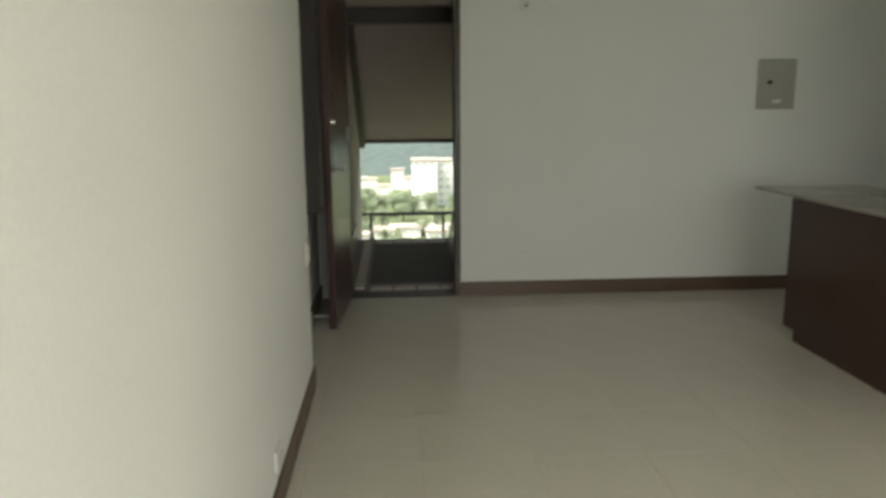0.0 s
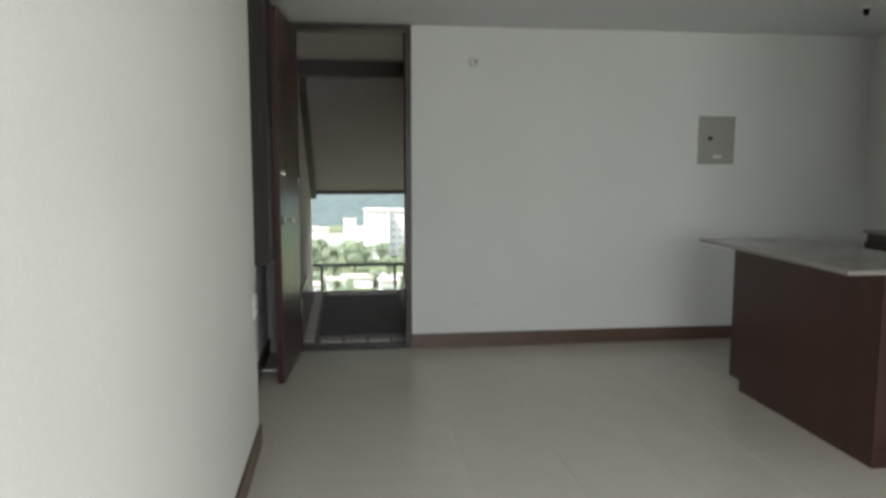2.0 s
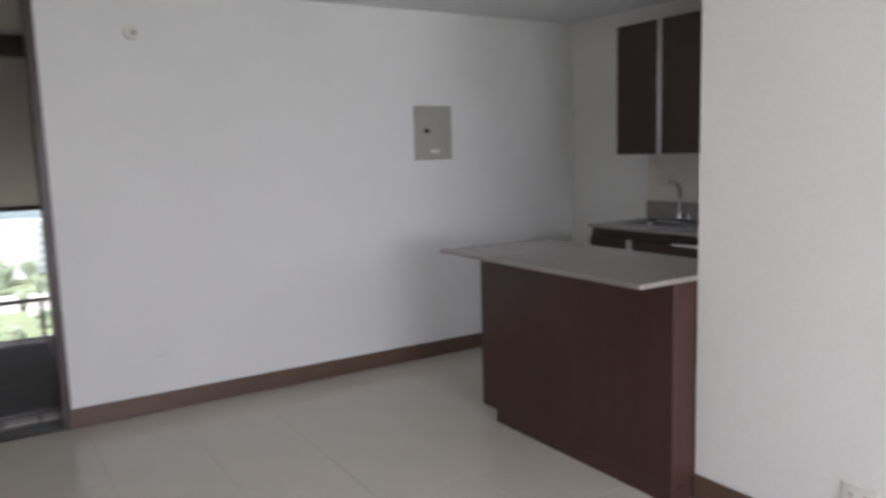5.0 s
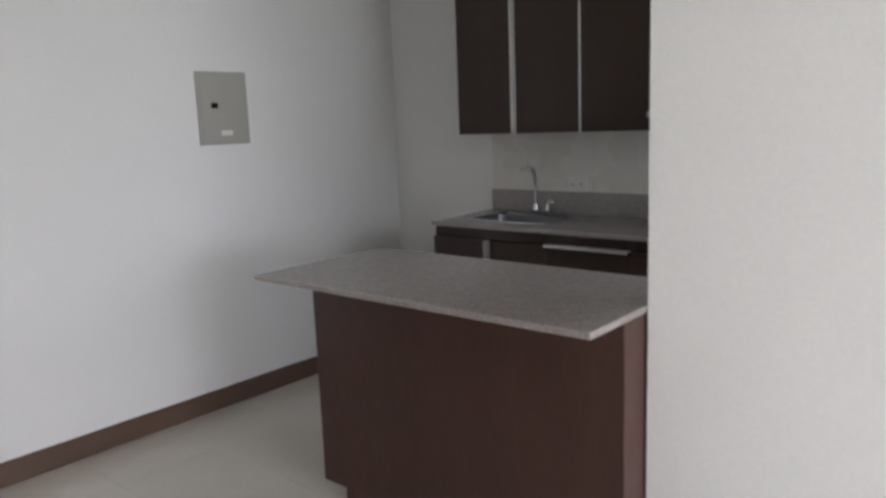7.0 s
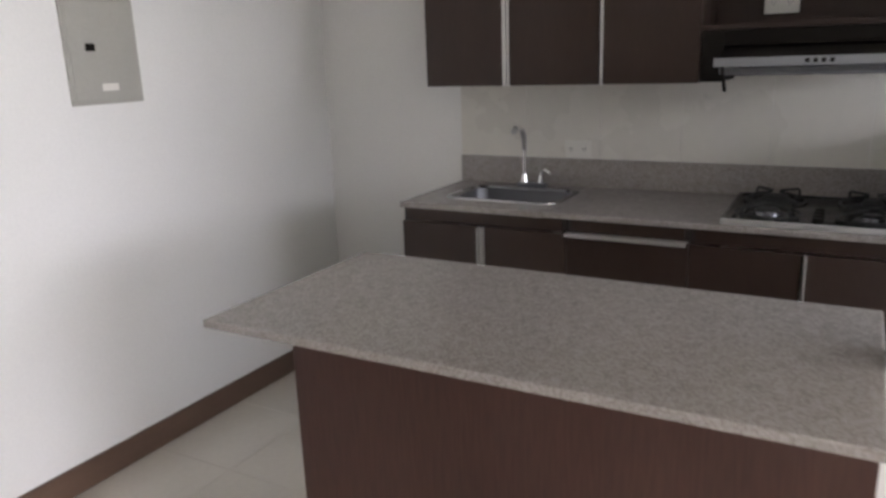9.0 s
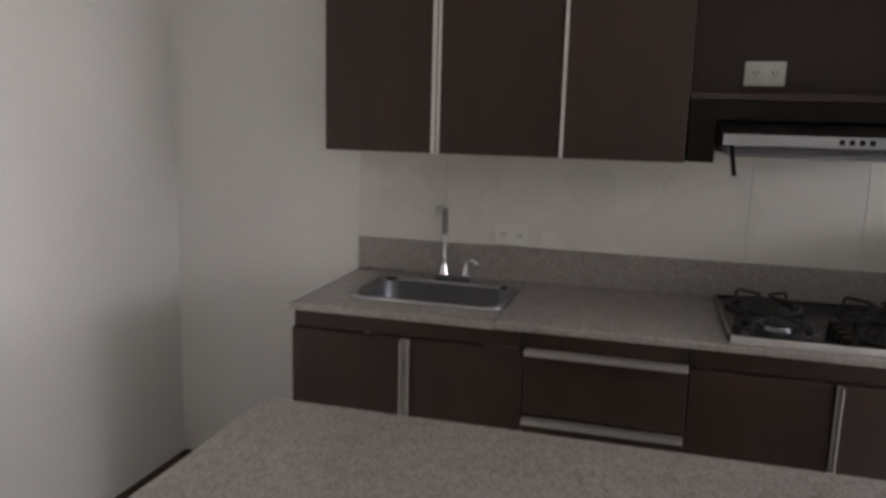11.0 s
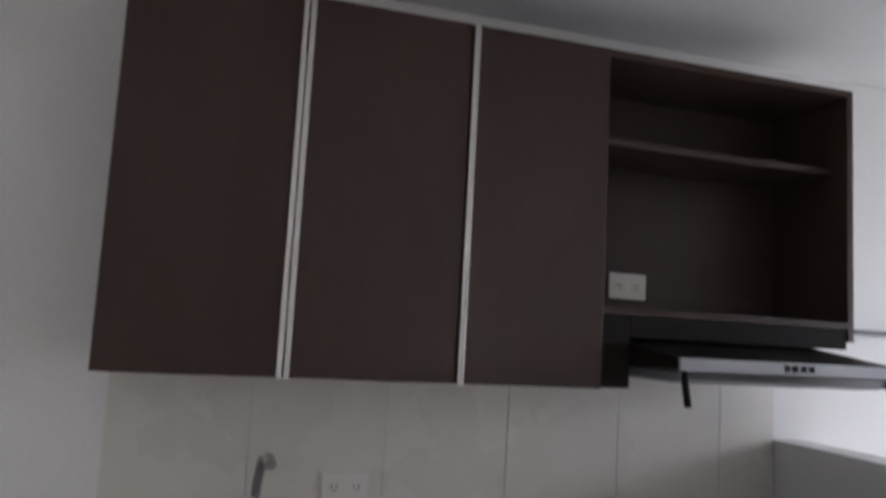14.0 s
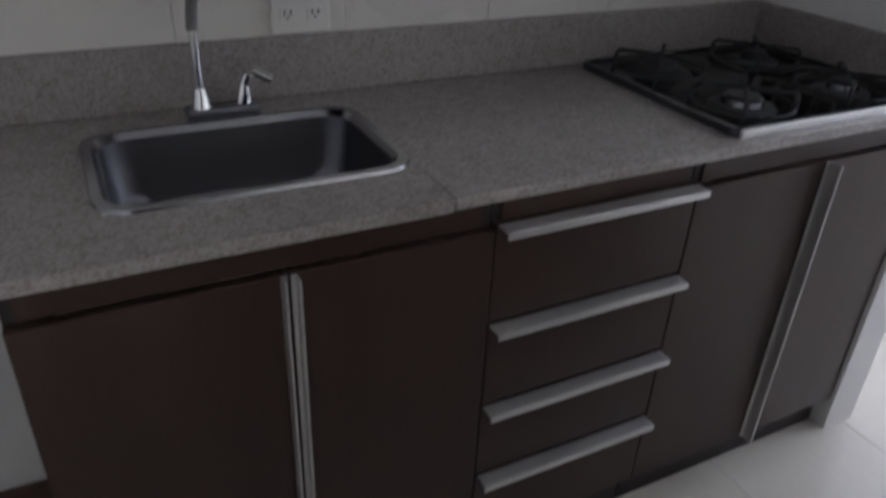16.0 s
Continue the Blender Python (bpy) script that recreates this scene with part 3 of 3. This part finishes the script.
# ---- stairwell beyond the door ----
STAIRP = mat("stair_plaster", (0.55, 0.48, 0.49), 0.85, var=0.1, scale=1.5, fine=60, bump=0.25)
YO = NY + 0.13
walls("landing", [(-0.4, 2.6, YO, 7.88, -0.3, -0.012)], "grey concrete stair landing outside the door", "landing", CONC)
walls("wall_stair_west", [(-0.31, -0.16, YO, 9.42, -1.6, 2.7)], "pale plastered wall of the stairwell", "wall", STAIRP)
# East wall is out of view, raised to full height to keep skylight out.
walls("unseen_stair_wall_east", [(2.45, 2.6, YO, 9.42, -1.6, 2.7)], "pale plastered wall of the stairwell", "wall", STAIRP)
walls("stair_soffit", [(-0.16, 2.45, YO, 7.15, 2.31, 2.7)], "pale plastered ceiling of the stairwell", "ceiling", STAIRP)
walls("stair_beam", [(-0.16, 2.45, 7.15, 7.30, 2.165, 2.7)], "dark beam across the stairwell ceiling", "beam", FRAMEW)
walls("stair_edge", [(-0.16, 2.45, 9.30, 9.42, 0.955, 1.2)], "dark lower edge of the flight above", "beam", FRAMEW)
# underside of the flight that climbs above the landing
bm = bmesh.new()
ring = [[bm.verts.new((x, y, z)) for y, z in ((7.30, 2.18), (9.30, 1.0), (9.30, 1.2), (7.30, 2.4))] for x in (-0.16, 2.45)]
bm.faces.new(ring[0])
bm.faces.new(ring[1][::-1])
for k in range(4):
    bm.faces.new((ring[0][k - 1], ring[1][k - 1], ring[1][k], ring[0][k]))
bmesh.ops.recalc_face_normals(bm, faces=bm.faces)
setting(part("upper_flight", bm, CONC, None), "grey plastered underside of the stair flight above", "stairs")
walls("lower_landing", [(-0.16, 2.45, 8.3, 9.5, -1.05, -0.9)], "grey concrete landing half a flight below", "landing", CONC)
m_ = thing("door_mat", 0.42, 6.6, -0.012, "large dark grey rubber mat on the landing", "mat")
block("pad", 0.055, 0.80, 5.72, 7.5, -0.012, 0.004, MATM, m_, 0.004)
for x0, x1, y0, y1, nx, ny in ((-0.07, 0.03, 5.6, 7.7, 1, 14), (0.83, 0.93, 5.6, 7.7, 1, 14), (0.06, 0.80, 5.54, 5.66, 4, 1), (0.06, 0.80, 7.58, 7.72, 4, 1)):
    for i in range(nx):
        for j in range(ny):
            w, d = (x1 - x0) / nx, (y1 - y0) / ny
            setting(block("stone_strip", x0 + i * w + 0.012, x0 + (i + 1) * w - 0.012, y0 + j * d + 0.012, y0 + (j + 1) * d - 0.012, -0.012, 0.0, STRIP), "pale stone strip set into the landing", "paving")
walls("stair_skirting", [(-0.16, -0.145, YO, 7.88, -0.012, 0.16)], "dark skirting along the stairwell wall", "skirting", BASEB)
# dark sloping band added along the wall side of the flight above
bm = bmesh.new()
ring = [[bm.verts.new((x, y, z)) for y, z in ((7.30, 2.02), (9.30, 0.90), (9.30, 0.998), (7.30, 2.178))] for x in (-0.158, -0.09)]
bm.faces.new(ring[0])
bm.faces.new(ring[1][::-1])
for k in range(4):
    bm.faces.new((ring[0][k - 1], ring[1][k - 1], ring[1][k], ring[0][k]))
setting(part("stair_dark_band", bm, FRAMEW), "dark sloping band under the stair flight above", "stairs")
rg = thing("stair_railing", 0.6, 9.4, -0.9, "grey painted steel railing on the lower landing", "railing")
block("top_rail", -0.155, 2.4, 9.38, 9.42, 0.03, 0.07, STEELP, rg, 0.005)
block("bottom_rail", -0.155, 2.4, 9.385, 9.415, -0.85, -0.82, STEELP, rg, 0.004)
for k in range(3):
    x = -0.06 + 0.93 * k
    block("post", x, x + 0.035, 9.385, 9.415, -0.9, 0.03, STEELP, rg, 0.003)

bm = bmesh.new()
tube(bm, [(1.015, 9.40, 0.045), (0.975, 9.40, -0.3), (0.93, 9.40, -0.7)], 0.014, 8)
part("brace", bm, STEELP, rg, "", True)

# ---- the valley outside ----
GRASS = mat("far_grass", (0.115, 0.145, 0.07), 0.95, var=0.5, scale=0.03, fine=0.4)
# Distance haze is put into the bluish forest and the pale leaf colours.
HILLM = mat("hazed_far_forest", (0.066, 0.09, 0.088), 1.0, var=0.35, scale=0.02, fine=0.25)
LEAF = mat("hazed_tree_leaves", (0.17, 0.205, 0.14), 0.8, var=0.25, scale=0.6, fine=6)
tl_nodes = LEAF.node_tree.nodes
tl_bsdf = tl_nodes["Principled BSDF"]
tl = tl_nodes.new("ShaderNodeBsdfTranslucent")
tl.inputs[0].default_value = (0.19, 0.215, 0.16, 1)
tl_add = tl_nodes.new("ShaderNodeAddShader")
LEAF.node_tree.links.new(tl_bsdf.outputs[0], tl_add.inputs[0])
LEAF.node_tree.links.new(tl.outputs[0], tl_add.inputs[1])
LEAF.node_tree.links.new(tl_add.outputs[0], tl_nodes["Material Output"].inputs[0])
BARK = mat("tree_bark", (0.12, 0.09, 0.06), 0.9, var=0.3, fine=20)
TOWER = mat("white_tower_paint", (0.80, 0.80, 0.78), 0.8, var=0.08, scale=0.2, fine=3)
ROOFM = mat("pale_roof", (0.42, 0.37, 0.33), 0.8, var=0.15, scale=0.3, fine=3)
# Pane grey is lightened to carry the glare that washes windows out.
PANE = mat("washed_out_pane", (0.55, 0.56, 0.57), 0.3, var=0.1)
ROADM = mat("pale_road", (0.45, 0.43, 0.40), 0.9, var=0.1, scale=0.2, fine=3)
GZ = -26.0
bm = bmesh.new()
for i in range(61):
    for j in range(61):
        x, y = -900 + 30 * i, 12 + 20 * j
        rise = max(0.0, (y - 330) / 330)
        z = GZ + 130 * rise ** 1.2 + 14 * min(1, rise * 3) * noise.noise((x * 0.01, y * 0.008, 0.3))
        bm.verts.new((x, y, z))
bm.verts.ensure_lookup_table()
for i in range(60):
    for j in range(60):
        bm.faces.new([bm.verts[k] for k in (i * 61 + j, (i + 1) * 61 + j, (i + 1) * 61 + j + 1, i * 61 + j + 1)])
gr = setting(part("ground", bm, GRASS, None, "", True), "green valley floor rising into a wooded hill", "ground")
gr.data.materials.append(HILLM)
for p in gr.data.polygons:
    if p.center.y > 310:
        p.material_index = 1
setting(block("ground", -900, 900, -900, 12, GZ - 2, GZ - 0.02, GRASS), "green ground round the building", "ground")
setting(block("road", -120, 120, 172, 178, GZ, GZ + 0.15, ROADM), "pale road through the valley", "road")


def house(name, x, y, w, d, h, floors, cols, label):
    t = thing(name, x, y, GZ, label, "building", "far buildings")
    block("wall", x - w / 2, x + w / 2, y, y + d, GZ, GZ + h, TOWER, t)
    block("roof", x - w / 2 - 0.3, x + w / 2 + 0.3, y - 0.3, y + d + 0.3, GZ + h, GZ + h + 0.5, ROOFM, t)
    for i in range(cols):
        for j in range(floors):
            cx = x - w / 2 + w * (i + 0.5) / cols
            z0 = GZ + h * (j + 0.35) / floors
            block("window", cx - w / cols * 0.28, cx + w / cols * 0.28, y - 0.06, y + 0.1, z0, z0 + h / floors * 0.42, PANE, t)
    return t


house("apartment_tower", 8.5, 205, 6.5, 9, 13.2, 6, 3, "white apartment tower in the valley")
house("apartment_tower", 15.5, 212, 6.0, 9, 12.6, 6, 3, "white apartment tower in the valley")
house("apartment_tower", 24.0, 220, 8.0, 9, 13.6, 6, 4, "white apartment tower in the valley")
rng = random.Random(5)
for k in range(12):
    house("far_house", -26 + 4.6 * k + rng.uniform(-1, 1), 235 + rng.uniform(-12, 25), 4.2, 5, rng.uniform(3.5, 7.5), 2, 2, "small white house among trees in the valley")
# Low blocks stand in for rows of parked cars and roofs.
for k in range(9):
    house("far_house", -22 + 5.2 * k + rng.uniform(-1, 1), 150 + rng.uniform(-6, 12), 4.0, 4, rng.uniform(1.5, 2.2), 1, 3, "low white block beside the pale road, standing in for parked cars")


def tree(x, y, h, seed):
    r = random.Random(seed)
    t = thing("tree", x, y, GZ, "green leafy tree in the valley", "tree", "valley trees")
    bm = bmesh.new()
    tube(bm, [(x, y, GZ), (x + 0.1, y, GZ + h * 0.3), (x - 0.1, y, GZ + h * 0.6), (x, y, GZ + h * 0.85)], 0.22, 7)
    for k in range(5):
        a = r.uniform(0, 6.28)
        z = GZ + h * r.uniform(0.35, 0.6)
        tube(bm, [(x, y, z), (x + 0.15 * h * math.cos(a), y + 0.15 * h * math.sin(a), z + 0.12 * h), (x + 0.27 * h * math.cos(a), y + 0.27 * h * math.sin(a), z + 0.22 * h)], 0.08, 5)
    part("trunk", bm, BARK, t)
    clumps = [(Vector((r.gauss(0, 0.17), r.gauss(0, 0.17), r.uniform(0.22, 0.9))) * h, r.uniform(0.12, 0.22) * h) for k in range(18)]
    pts, faces = [], []
    for k in range(2200):
        c, s = clumps[k % len(clumps)]
        d = Vector((r.gauss(0, 1), r.gauss(0, 1), r.gauss(0, 1))).normalized() * s * r.uniform(0.55, 1.05)
        p = Vector((x, y, GZ)) + c + d
        u = Vector((r.gauss(0, 1), r.gauss(0, 1), r.gauss(0, 1))).normalized()
        v = u.cross(d).normalized() if u.cross(d).length > 1e-6 else Vector((1, 0, 0))
        q = 0.035 * h * r.uniform(0.6, 1.3)
        n0 = len(pts)
        pts += [p + u * q, p + v * q * 0.6, p - u * q, p - v * q * 0.6]
        faces.append((n0, n0 + 1, n0 + 2, n0 + 3))
    me = bpy.data.meshes.new("crown")
    me.from_pydata(pts, [], faces)
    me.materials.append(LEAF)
    o = new("crown", me)
    o.parent = t
    o.matrix_parent_inverse = t.matrix_basis.inverted()
    return t


for k, (x, y, h) in enumerate(((-9, 186, 9), (-4, 190, 8), (1, 192, 8), (-13, 195, 9), (5, 196, 7), (-6, 158, 6), (-10, 162, 7), (-2, 150, 4.5), (12, 150, 5), (-9, 128, 5), (16, 185, 8), (-18, 170, 8), (22, 165, 8), (4, 126, 4), (9, 122, 4.5), (0, 120, 4), (-5, 118, 4.5), (13, 132, 5), (-13, 140, 6), (2, 182, 6), (-7, 205, 8), (8, 140, 3.5), (-11, 150, 5), (6, 160, 5), (10, 175, 6), (-3, 172, 6), (0, 138, 4), (11, 118, 4), (-14, 122, 5), (3, 200, 8), (10, 198, 7))):
    tree(x, y, h * (0.78 if y > 140 else 0.95), 20 + k)

# ---- pieces: wall tiles and floor tiles ----
wall_e = bpy.data.objects["wall_east"]
ys = [4.532, 4.212, 3.886, 3.561, 3.237, 2.912, 2.726]
for a, b in zip(ys[1:], ys):
    bm = bmesh.new()
    box(bm, EX - 0.008, EX - 0.0005, a + 0.0007, b - 0.0007, 1.036, 1.449, 0.0012, 1)
    part("tile", bm, WTILE, wall_e)

slab_ob = bpy.data.objects["slab"]
P, G = 0.45, 0.0007
shared = {}
for i in range(-2, 10):
    for j in range(-9, 13):
        x0, x1 = max(0.36 + P * (i - 1), -0.254), min(0.36 + P * i, EX)
        y0, y1 = max(3.10 - 0.0 + P * (j - 7), SY), min(3.10 + P * (j - 6), NY)
        if x1 - x0 < 0.02 or y1 - y0 < 0.02:
            continue
        key = (round(x1 - x0, 3), round(y1 - y0, 3))
        if key not in shared:
            bm = bmesh.new()
            box(bm, G, key[0] - G, G, key[1] - G, -0.008, 0.0, 0.0005, 1)
            shared[key] = mesh_of("tile", bm, TILE)
        o = new("tile", shared[key])
        o.location = (x0, y0, 0)
        o.parent = slab_ob
bpy.data.objects["slab"].name = "floor"
